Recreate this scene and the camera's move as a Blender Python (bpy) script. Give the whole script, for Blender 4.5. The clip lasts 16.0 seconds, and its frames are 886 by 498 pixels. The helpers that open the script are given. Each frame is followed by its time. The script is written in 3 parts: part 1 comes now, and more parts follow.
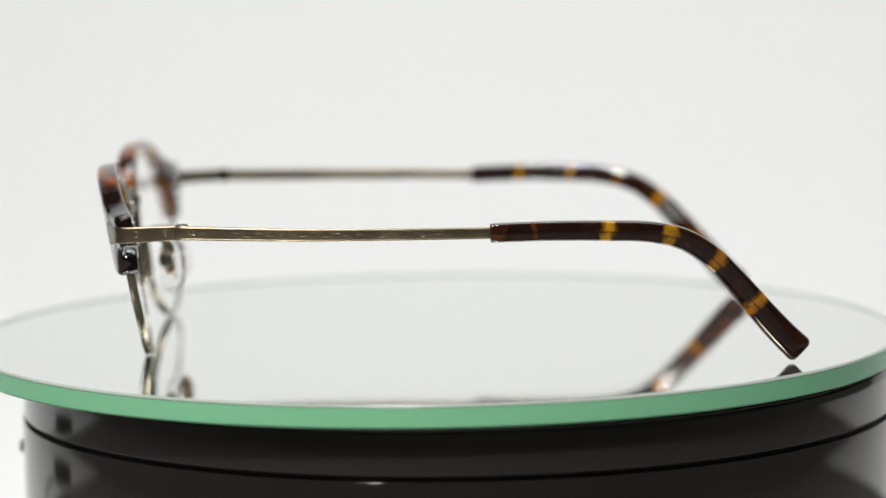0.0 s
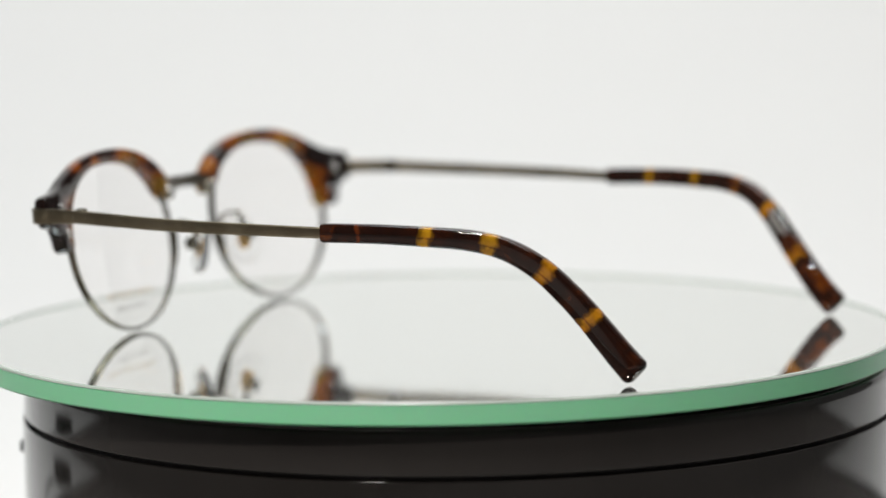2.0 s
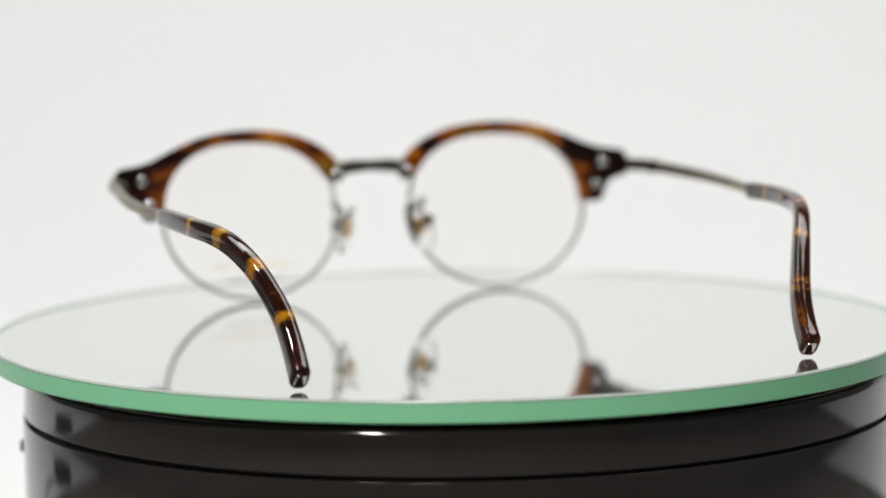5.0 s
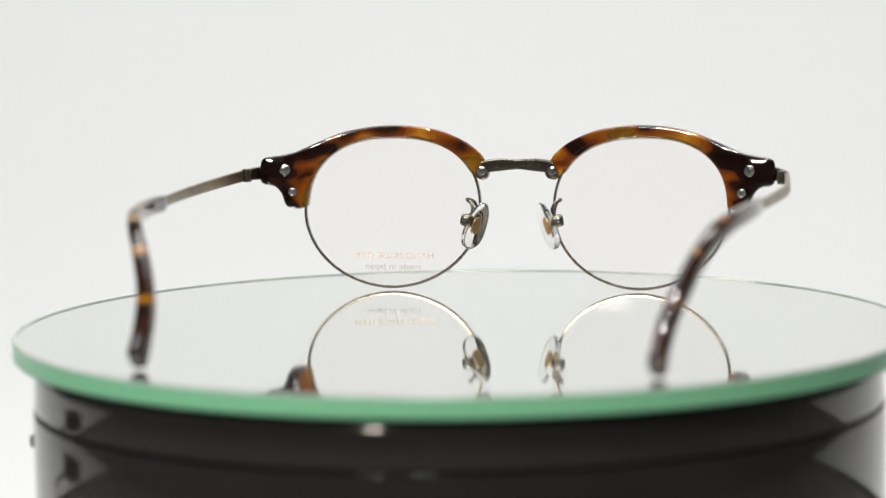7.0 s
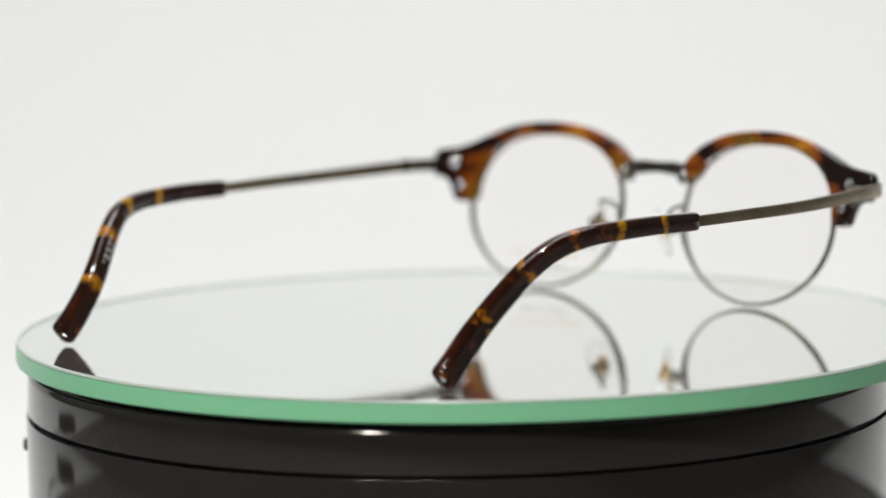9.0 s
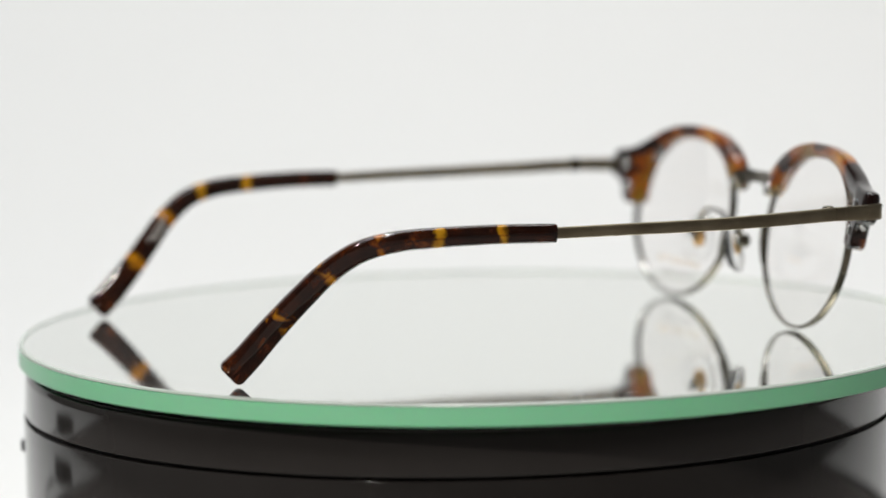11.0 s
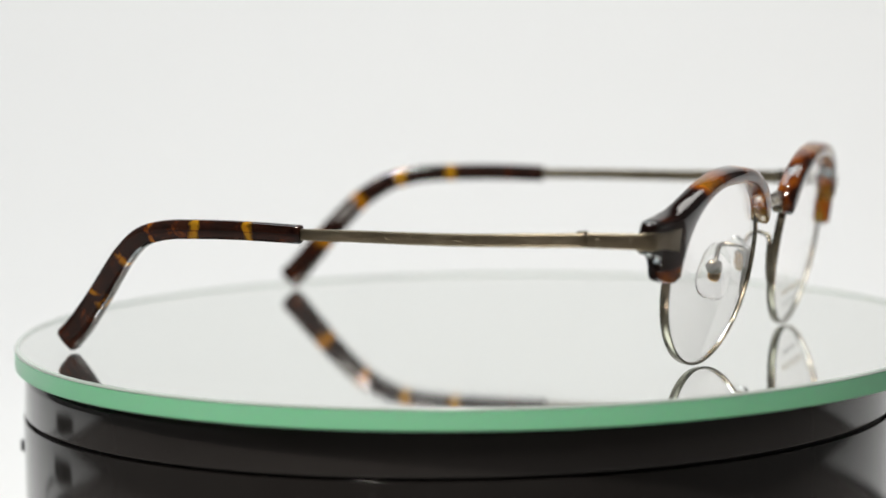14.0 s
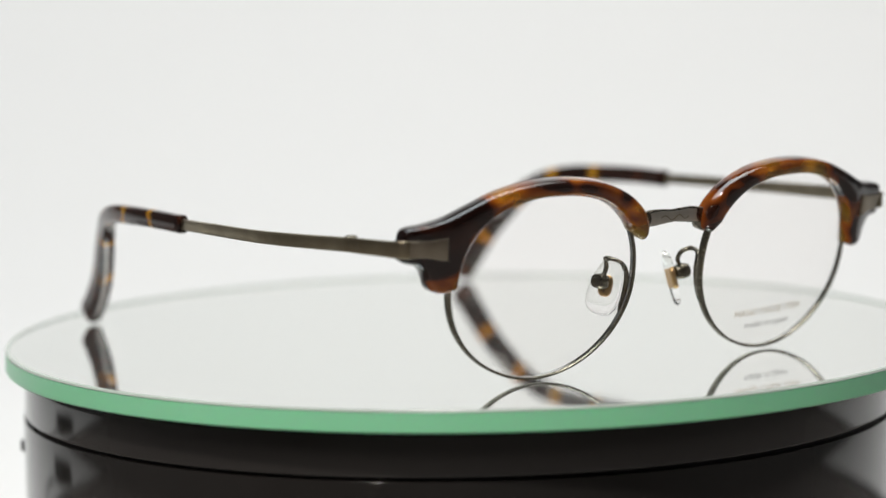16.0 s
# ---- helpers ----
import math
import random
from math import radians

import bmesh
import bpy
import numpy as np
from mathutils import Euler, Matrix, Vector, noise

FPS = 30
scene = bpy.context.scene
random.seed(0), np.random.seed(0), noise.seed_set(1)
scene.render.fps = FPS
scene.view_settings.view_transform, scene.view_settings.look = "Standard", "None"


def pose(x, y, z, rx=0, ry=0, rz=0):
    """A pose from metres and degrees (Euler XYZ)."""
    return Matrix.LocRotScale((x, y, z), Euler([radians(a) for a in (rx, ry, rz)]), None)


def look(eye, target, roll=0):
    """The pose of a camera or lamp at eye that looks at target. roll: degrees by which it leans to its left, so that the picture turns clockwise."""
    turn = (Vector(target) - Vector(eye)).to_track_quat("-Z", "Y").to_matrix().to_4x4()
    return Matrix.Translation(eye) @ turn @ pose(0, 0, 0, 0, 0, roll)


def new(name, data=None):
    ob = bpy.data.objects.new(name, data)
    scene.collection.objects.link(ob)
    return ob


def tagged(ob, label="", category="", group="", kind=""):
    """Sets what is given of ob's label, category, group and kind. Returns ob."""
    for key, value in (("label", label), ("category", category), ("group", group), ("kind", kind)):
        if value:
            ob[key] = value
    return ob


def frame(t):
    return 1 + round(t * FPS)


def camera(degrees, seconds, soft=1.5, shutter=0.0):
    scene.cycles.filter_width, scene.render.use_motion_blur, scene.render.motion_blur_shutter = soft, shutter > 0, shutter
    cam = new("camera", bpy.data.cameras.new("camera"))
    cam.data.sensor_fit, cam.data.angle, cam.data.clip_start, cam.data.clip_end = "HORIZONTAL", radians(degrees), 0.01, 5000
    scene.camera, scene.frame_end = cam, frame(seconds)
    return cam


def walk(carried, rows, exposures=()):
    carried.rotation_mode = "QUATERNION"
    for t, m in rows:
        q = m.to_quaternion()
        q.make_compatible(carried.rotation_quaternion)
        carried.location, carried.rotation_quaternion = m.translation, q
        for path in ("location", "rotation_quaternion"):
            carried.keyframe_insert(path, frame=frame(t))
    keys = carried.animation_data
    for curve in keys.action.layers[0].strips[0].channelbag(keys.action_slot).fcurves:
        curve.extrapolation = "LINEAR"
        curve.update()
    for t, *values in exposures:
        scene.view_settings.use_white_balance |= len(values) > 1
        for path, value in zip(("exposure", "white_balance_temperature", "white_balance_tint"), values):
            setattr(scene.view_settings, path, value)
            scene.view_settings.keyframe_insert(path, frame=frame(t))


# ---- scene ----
MM = 0.001
LENS = 17.16

# ---- the camera: a still tripod, with the slight change of scale of its focus pull ----
cam = camera(LENS, 16.0, soft=1.5)
PITCH = radians(-6.526)
EYE = Vector((-0.00334, -0.690, 0.0972))
AHEAD = Vector((0, math.cos(PITCH), math.sin(PITCH)))


def eye_row(t, back):
    eye = EYE - AHEAD * back
    return t, look(eye, eye + AHEAD, -0.93)


walk(cam, [eye_row(t, b) for t, b in (
    (0.0, 0.0), (4.2, 0.0), (5.9, 0.001), (6.3, 0.0095), (6.6, 0.0168), (7.0, 0.0168), (7.5, 0.0168), (7.8, 0.009),
    (8.0, 0.0058), (8.6, 0.0057), (9.2, 0.0055), (11.3, 0.0015), (16.0, 0.0012))])

# the point that the lens is focused on
focus = new("focus_point")
focus.empty_display_size = 0.005
cam.data.dof.use_dof = True
cam.data.dof.focus_object = focus
cam.data.dof.aperture_fstop = 8.6

# ---- light: an overhead softbox and two small lamps on the camera's side, in an added dark surround ----
world = bpy.data.worlds.new("world")
scene.world = world
world.use_nodes = True
world.node_tree.nodes["Background"].inputs[0].default_value = (0.9, 0.95, 1.0, 1)
world.node_tree.nodes["Background"].inputs[1].default_value = 0.05


def area_lamp(name, eye, target, size, power, colour, size_y=None):
    data = bpy.data.lights.new(name, "AREA")
    data.shape, data.size, data.size_y = "RECTANGLE", size, size_y or size
    data.energy, data.color = power, colour
    ob = new(name, data)
    ob.matrix_world = look(eye, target)
    return ob


area_lamp("softbox_lamp", (-0.25, 0.25, 1.32), (-0.2, 0.3, 0.0), 0.55, 7.0, (0.875, 0.965, 1.0), 0.9)
area_lamp("softbox_lamp", (0.4, 0.25, 1.32), (0.3, 0.3, 0.0), 0.55, 7.0, (1.0, 0.978, 0.938), 0.9)
area_lamp("studio_lamp", (-0.12, -0.42, 1.25), (0.0, -0.05, 0.0), 0.10, 7.0, (1.0, 0.98, 0.95))
area_lamp("warm_lamp", (-0.40, -0.85, 0.80), (0.0, 0.0, 0.0), 0.08, 5.6, (1.0, 0.905, 0.82))
scene.view_settings.exposure = 0.0

# ---- materials ----


def material(name):
    mat = bpy.data.materials.new(name)
    mat.use_nodes = True
    nt = mat.node_tree
    return mat, nt, nt.nodes["Principled BSDF"]


def node(nt, kind, **values):
    n = nt.nodes.new(kind)
    for key, value in values.items():
        n.inputs[key.replace("_", " ")].default_value = value
    return n


def ramp(nt, fac, stops, mode="LINEAR"):
    r = nt.nodes.new("ShaderNodeValToRGB")
    r.color_ramp.interpolation = mode
    els = r.color_ramp.elements
    while len(els) < len(stops):
        els.new(0.5)
    for e, (p, c) in zip(els, stops):
        e.position, e.color = p, (*c, 1) if len(c) == 3 else c
    nt.links.new(fac, r.inputs[0])
    return r.outputs[0]


def noise_at(nt, scale, detail=3.0, rough=0.5, vec=None, distortion=0.0):
    n = node(nt, "ShaderNodeTexNoise", Scale=scale, Detail=detail, Roughness=rough, Distortion=distortion)
    if vec is None:
        vec = nt.nodes.new("ShaderNodeTexCoord").outputs["Object"]
    nt.links.new(vec, n.inputs["Vector"])
    return n.outputs["Fac"]


def bump(nt, bsdf, height, strength, distance):
    b = node(nt, "ShaderNodeBump", Strength=strength, Distance=distance)
    nt.links.new(height, b.inputs["Height"])
    nt.links.new(b.outputs[0], bsdf.inputs["Normal"])


def mix_colour(nt, fac, a, b, mode="MIX"):
    m = nt.nodes.new("ShaderNodeMix")
    m.data_type, m.blend_type = "RGBA", mode
    for k, value in (("Factor", fac), ("A", a), ("B", b)):
        socket = [s for s in m.inputs if s.name == k and s.enabled][0] if k == "Factor" else [s for s in m.inputs if s.name == k and s.type == "RGBA"][0]
        if hasattr(value, "is_linked"):
            nt.links.new(value, socket)
        else:
            socket.default_value = value if k == "Factor" else (*value, 1)
    return [s for s in m.outputs if s.type == "RGBA"][0]


def math_node(nt, op, a, b=0.0):
    m = nt.nodes.new("ShaderNodeMath")
    m.operation = op
    for i, value in enumerate((a, b)):
        if hasattr(value, "is_linked"):
            nt.links.new(value, m.inputs[i])
        else:
            m.inputs[i].default_value = value
    return m.outputs[0]


DARK = (0.009, 0.0032, 0.0025)
BROWN = (0.015, 0.0048, 0.003)
RED = (0.13, 0.03, 0.008)
ORANGE = (0.60, 0.20, 0.012)
GOLDEN = (0.86, 0.36, 0.015)
AMBER = (0.95, 0.48, 0.02)


def plastic_finish(bsdf, rough=0.06):
    bsdf.inputs["Roughness"].default_value = rough
    bsdf.inputs["IOR"].default_value = 1.5
    bsdf.inputs["Coat Weight"].default_value = 0.35
    bsdf.inputs["Coat Roughness"].default_value = 0.03


def tortoise_sleeve(name, bands, patchy):
    """Dark acetate with amber bands at given distances (mm) along the sleeve: (place, half width, colour)."""
    mat, nt, bsdf = material(name)
    plastic_finish(bsdf)
    along = nt.nodes.new("ShaderNodeAttribute")
    along.attribute_name = "along"
    wob = noise_at(nt, 260.0, 4.0, 0.6)
    place = math_node(nt, "ADD", along.outputs["Fac"], math_node(nt, "MULTIPLY", math_node(nt, "SUBTRACT", wob, 0.5), 0.045))
    stops = [(0.0, DARK)]
    for mid, half, colour in bands:
        p, h = mid / 100.0, half / 100.0
        deep = tuple(0.35 * c for c in colour)
        stops += [(p - h * 2.1, BROWN), (p - h * 1.1, deep), (p - h * 0.75, colour), (p + h * 0.75, colour), (p + h * 1.1, deep), (p + h * 2.0, BROWN)]
    base = ramp(nt, place, sorted(stops, key=lambda s: s[0]))
    gaps = ramp(nt, noise_at(nt, 300.0, 2.0, 0.5, distortion=0.5), [(0.40, (1, 1, 1)), (0.56, (0, 0, 0))])
    base = mix_colour(nt, math_node(nt, "MULTIPLY", gaps, patchy), base, (0.03, 0.008, 0.004))
    mottle = noise_at(nt, 170.0, 5.0, 0.62, distortion=0.6)
    patches = ramp(nt, mottle, [(0.50, (0, 0, 0)), (0.62, (0.04 * patchy + 0.006, 0.009 * patchy + 0.0015, 0.001)), (0.74, (0.3 * patchy, 0.08 * patchy, 0.004))])
    dark = ramp(nt, noise_at(nt, 420.0, 3.0), [(0.28, (0.6, 0.5, 0.4)), (0.5, (1, 1, 1))])
    col = mix_colour(nt, 1.0, mix_colour(nt, 1.0, base, patches, "ADD"), dark, "MULTIPLY")
    # the metal core wire shows through the amber as a thin dark line
    across = nt.nodes.new("ShaderNodeAttribute")
    across.attribute_name = "across"
    core = ramp(nt, math_node(nt, "ABSOLUTE", math_node(nt, "ADD", across.outputs["Fac"], 0.08)), [(0.03, (0.35, 0.25, 0.2)), (0.13, (1, 1, 1))])
    col = mix_colour(nt, 1.0, col, core, "MULTIPLY")
    nt.links.new(col, bsdf.inputs["Base Color"])
    grey = nt.nodes.new("ShaderNodeRGBToBW")
    nt.links.new(col, grey.inputs[0])
    nt.links.new(math_node(nt, "MULTIPLY", grey.outputs[0], 1.1), bsdf.inputs["Transmission Weight"])
    bump(nt, bsdf, noise_at(nt, 90.0, 2.0), 0.02, 0.001)
    return mat


def tortoise_brow():
    mat, nt, bsdf = material("tortoise_brow")
    plastic_finish(bsdf, 0.06)
    coord = nt.nodes.new("ShaderNodeTexCoord").outputs["Object"]
    stretch = node(nt, "ShaderNodeMapping")
    stretch.inputs["Scale"].default_value = (0.6, 1.0, 1.0)
    nt.links.new(coord, stretch.inputs[0])
    patches = noise_at(nt, 130.0, 1.5, 0.45, stretch.outputs[0], 0.4)
    end = nt.nodes.new("ShaderNodeAttribute")
    end.attribute_name = "along"
    value = math_node(nt, "ADD", patches, math_node(nt, "MULTIPLY", math_node(nt, "SUBTRACT", end.outputs["Fac"], 0.5), 0.42))
    col = ramp(nt, value, [(0.22, DARK), (0.31, (0.03, 0.008, 0.004)), (0.39, (0.17, 0.04, 0.006)), (0.48, (0.44, 0.12, 0.010)), (0.57, (0.74, 0.31, 0.022)), (0.68, (0.94, 0.58, 0.06))])
    fine = ramp(nt, noise_at(nt, 600.0, 3.0), [(0.3, (0.8, 0.75, 0.7)), (0.6, (1, 1, 1))])
    nt.links.new(mix_colour(nt, 1.0, col, fine, "MULTIPLY"), bsdf.inputs["Base Color"])
    nt.links.new(ramp(nt, value, [(0.36, (0, 0, 0)), (0.56, (0.75, 0.75, 0.75))]), bsdf.inputs["Transmission Weight"])
    bump(nt, bsdf, noise_at(nt, 80.0, 2.0), 0.04, 0.001)
    return mat


def bronze(name, colour, rough, engraved=0.0):
    mat, nt, bsdf = material(name)
    bsdf.inputs["Metallic"].default_value = 1.0
    grain = noise_at(nt, 900.0, 4.0, 0.6)
    wear = noise_at(nt, 120.0, 3.0)
    c = mix_colour(nt, ramp(nt, wear, [(0.35, (0, 0, 0)), (0.7, (1, 1, 1))]), tuple(k * 0.8 for k in colour), tuple(min(1, k * 1.2) for k in colour))
    nt.links.new(c, bsdf.inputs["Base Color"])
    nt.links.new(math_node(nt, "ADD", math_node(nt, "MULTIPLY", grain, 0.16), rough - 0.08), bsdf.inputs["Roughness"])
    height = grain
    if engraved:
        height = noise_at(nt, 750.0, 1.0, 0.4, distortion=3.0)
    bump(nt, bsdf, height, 0.05 + engraved, 0.0002)
    return mat


def plain(name, colour, rough, metal=0.0, spread=0.12, scale=60.0, relief=0.03, coat=0.0):
    mat, nt, bsdf = material(name)
    bsdf.inputs["Metallic"].default_value = metal
    bsdf.inputs["Coat Weight"].default_value = coat
    n = noise_at(nt, scale, 5.0, 0.6)
    nt.links.new(mix_colour(nt, n, tuple(c * (1 - spread) for c in colour), tuple(min(1, c * (1 + spread)) for c in colour)), bsdf.inputs["Base Color"])
    nt.links.new(math_node(nt, "ADD", math_node(nt, "MULTIPLY", noise_at(nt, scale * 6, 3.0), rough * 0.5), rough * 0.75), bsdf.inputs["Roughness"])
    bump(nt, bsdf, noise_at(nt, scale * 10, 3.0), relief, 0.0005)
    return mat


def clear(name, colour=(1, 1, 1), ior=1.5, rough=0.0):
    mat, nt, bsdf = material(name)
    bsdf.inputs["Base Color"].default_value = (*colour, 1)
    bsdf.inputs["Transmission Weight"].default_value = 1.0
    bsdf.inputs["IOR"].default_value = ior
    bsdf.inputs["Roughness"].default_value = rough
    return mat


def mirror_glass():
    mat, nt, bsdf = material("mirror_glass")
    bsdf.inputs["Metallic"].default_value = 0.96
    smear = noise_at(nt, 14.0, 4.0, 0.6)
    nt.links.new(mix_colour(nt, smear, (0.90, 0.928, 0.897), (0.92, 0.944, 0.917)), bsdf.inputs["Base Color"])
    bsdf.inputs["Roughness"].default_value = 0.045
    return mat


def glass_edge():
    mat, nt, bsdf = material("green_glass_edge")
    n = noise_at(nt, 30.0, 3.0)
    nt.links.new(mix_colour(nt, n, (0.34, 0.93, 0.55), (0.38, 0.96, 0.59)), bsdf.inputs["Base Color"])
    bsdf.inputs["Roughness"].default_value = 0.32
    bsdf.inputs["Subsurface Weight"].default_value = 0.3
    bsdf.inputs["Subsurface Radius"].default_value = (0.002, 0.005, 0.003)
    bump(nt, bsdf, noise_at(nt, 300.0, 2.0), 0.03, 0.0004)
    return mat


SLEEVE_LEFT = tortoise_sleeve("tortoise_sleeve_left", [(9.5, 0.5, RED), (25.0, 0.72, AMBER), (38.8, 0.95, AMBER), (51.5, 0.85, GOLDEN), (65.5, 0.9, GOLDEN)], 0.5)
SLEEVE_RIGHT = tortoise_sleeve("tortoise_sleeve_right", [(12.5, 0.7, AMBER), (26.0, 0.85, AMBER), (38.5, 0.6, ORANGE), (51.5, 0.9, GOLDEN), (65.5, 1.0, GOLDEN)], 1.0)
BROW = tortoise_brow()
BRONZE = bronze("antique_bronze", (0.25, 0.225, 0.175), 0.25)
ENGRAVED = bronze("engraved_bronze", (0.345, 0.298, 0.21), 0.31, 0.05)
PLATE = bronze("dark_bronze_plate", (0.29, 0.255, 0.20), 0.34)
# bridge bronze darkened: the shade on its back is put into the colour
BRIDGE_SHADED = bronze("shaded_bronze", (0.16, 0.145, 0.12), 0.28)
POLISHED = bronze("polished_bronze", (0.37, 0.32, 0.23), 0.40)
SCREW = bronze("steel_screw", (0.86, 0.86, 0.85), 0.16)
# lighter bronze for the bridge's front: the light it catches is painted in
PANEL_LIT = bronze("lit_satin_bronze", (0.68, 0.64, 0.57), 0.36, 0.04)
GOLD = bronze("gold_core", (0.62, 0.40, 0.18), 0.3)
LENS_GLASS = clear("demo_lens", (1.0, 0.988, 0.984), 1.27)
PAD = clear("clear_pad", (1.0, 1.0, 0.995), 1.2, 0.04)
PAD.node_tree.nodes["Principled BSDF"].inputs["Coat Weight"].default_value = 0.6
MIRROR = mirror_glass()
EDGE = glass_edge()
CHAMFER = plain("ground_glass_edge", (0.46, 0.53, 0.48), 0.2)
BLACK = plain("black_lacquer", (0.030, 0.028, 0.0272), 0.095, spread=0.25, scale=25.0, relief=0.012, coat=0.2)
BLACK_MATT = plain("black_matt", (0.006, 0.006, 0.006), 0.5)
PAPER = plain("white_backdrop_paper", (0.84, 0.84, 0.84), 0.8, spread=0.012, scale=6.0, relief=0.02)
WALL = plain("dark_wall", (0.10, 0.10, 0.10), 0.85, spread=0.02, scale=4.0)
SIDE = plain("grey_side_wall", (0.12, 0.12, 0.12), 0.85, spread=0.02, scale=4.0)
TABLE = plain("dark_table", (0.22, 0.2, 0.19), 0.5, spread=0.2, scale=12.0)
DIM_WALL = plain("grey_wall", (0.13, 0.125, 0.12), 0.85, spread=0.05, scale=4.0)
INK_GOLD = plain("gold_print", (0.54, 0.45, 0.32), 0.9)
INK_WHITE = plain("pale_print", (0.55, 0.55, 0.53), 0.6)
INK_GREY = plain("grey_print", (0.3, 0.3, 0.3), 0.6)

# ---- mesh helpers ----


def make(name, verts, faces, mat, parent=None, label="", smooth=True, along=None, sharp=40):
    mesh = bpy.data.meshes.new(name)
    mesh.from_pydata([tuple(v) for v in verts], [], faces)
    if along is not None:
        att = mesh.attributes.new("along", "FLOAT", "POINT")
        att.data.foreach_set("value", list(along))
    bm = bmesh.new()
    bm.from_mesh(mesh)
    bmesh.ops.recalc_face_normals(bm, faces=bm.faces)
    big = [f for f in bm.faces if len(f.verts) > 4]
    if big:
        bmesh.ops.triangulate(bm, faces=big)
    for f in bm.faces:
        f.smooth = smooth
    for e in bm.edges:
        if len(e.link_faces) == 2 and e.calc_face_angle(0) > radians(sharp):
            e.smooth = False
    bm.to_mesh(mesh)
    bm.free()
    mesh.materials.append(mat)
    ob = new(name, mesh)
    if parent is not None:
        ob.parent = parent
    if label:
        tagged(ob, label)
    return ob


def spline(points, step):
    """A smooth line through the points, in even steps."""
    pts = [Vector(p) for p in points]
    fine = []
    for i in range(len(pts) - 1):
        a, b, c, d = pts[max(i - 1, 0)], pts[i], pts[i + 1], pts[min(i + 2, len(pts) - 1)]
        for k in range(24):
            t = k / 24
            fine.append(0.5 * (2 * b + (c - a) * t + (2 * a - 5 * b + 4 * c - d) * t * t + (3 * b - a - 3 * c + d) * t ** 3))
    fine.append(pts[-1])
    total = [0.0]
    for a, b in zip(fine, fine[1:]):
        total.append(total[-1] + (b - a).length)
    n = max(2, round(total[-1] / step))
    out = []
    for k in range(n + 1):
        s = total[-1] * k / n
        i = min(max(int(np.searchsorted(total, s)) - 1, 0), len(fine) - 2)
        f = (s - total[i]) / max(1e-9, total[i + 1] - total[i])
        out.append(fine[i].lerp(fine[i + 1], f))
    return out


def loft(path, widths, heights, side, power=4.0, count=20, ends=0.4):
    """A closed bar along a path: a rounded section of given width (along side) and height. Returns vertices, faces and lengths along it."""
    n = len(path)
    run = [0.0]
    for a, b in zip(path, path[1:]):
        run.append(run[-1] + (b - a).length)
    verts, along = [], []
    rings = []
    for i in range(n):
        tangent = (path[min(i + 1, n - 1)] - path[max(i - 1, 0)]).normalized()
        s = (Vector(side) - tangent * tangent.dot(Vector(side))).normalized()
        u = s.cross(tangent)
        w = np.interp(run[i], np.linspace(0, run[-1], len(widths)), widths) / 2
        h = np.interp(run[i], np.linspace(0, run[-1], len(heights)), heights) / 2
        rings.append((path[i], tangent, s, u, w, h, run[i]))
    full = []
    p, t, s, u, w, h, r = rings[0]
    first = min(ends, 0.4)
    for push, inset in ((0.0, first), (first * 0.3, first * 0.3)):
        full.append((p + t * push, s, u, w - inset, h - inset, r))
    full.append((p + t * first, s, u, w, h, r))
    for p, t, s, u, w, h, r in rings[1:-1]:
        if ends < r < run[-1] - ends:
            full.append((p, s, u, w, h, r))
    p, t, s, u, w, h, r = rings[-1]
    full.append((p - t * ends, s, u, w, h, r))
    for a in (25, 45, 62, 77, 90):
        inset = ends * (1 - math.cos(radians(a)))
        full.append((p - t * ends * (1 - math.sin(radians(a))), s, u, w - inset, h - inset, r))
    for p, s, u, w, h, r in full:
        for k in range(count):
            a = 2 * math.pi * k / count
            c, d = math.cos(a), math.sin(a)
            verts.append(p + s * w * math.copysign(abs(c) ** (2 / power), c) + u * h * math.copysign(abs(d) ** (2 / power), d))
            along.append(r)
    faces = [list(range(count - 1, -1, -1)), list(range((len(full) - 1) * count, len(full) * count))]
    for i in range(len(full) - 1):
        for k in range(count):
            a, b = i * count + k, i * count + (k + 1) % count
            faces.append((a, b, b + count, a + count))
    return verts, faces, along


def scaled(verts):
    return [Vector(v) * MM for v in verts]


def bar(name, points, widths, heights, side, mat, parent, label="", power=4.0, step=1.0, count=20, ends=0.4, mark=False, sharp=40):
    v, f, along = loft(spline(points, step), widths, heights, side, power, count, ends)
    ob = make(name, scaled(v), f, mat, parent, label, along=[a / 100 for a in along] if mark else None, sharp=sharp)
    if mark:
        across = ob.data.attributes.new("across", "FLOAT", "POINT")
        sines = [math.sin(2 * math.pi * (k % count) / count) for k in range(len(v))]
        across.data.foreach_set("value", [math.copysign(abs(d) ** (2 / power), d) for d in sines])
    return ob


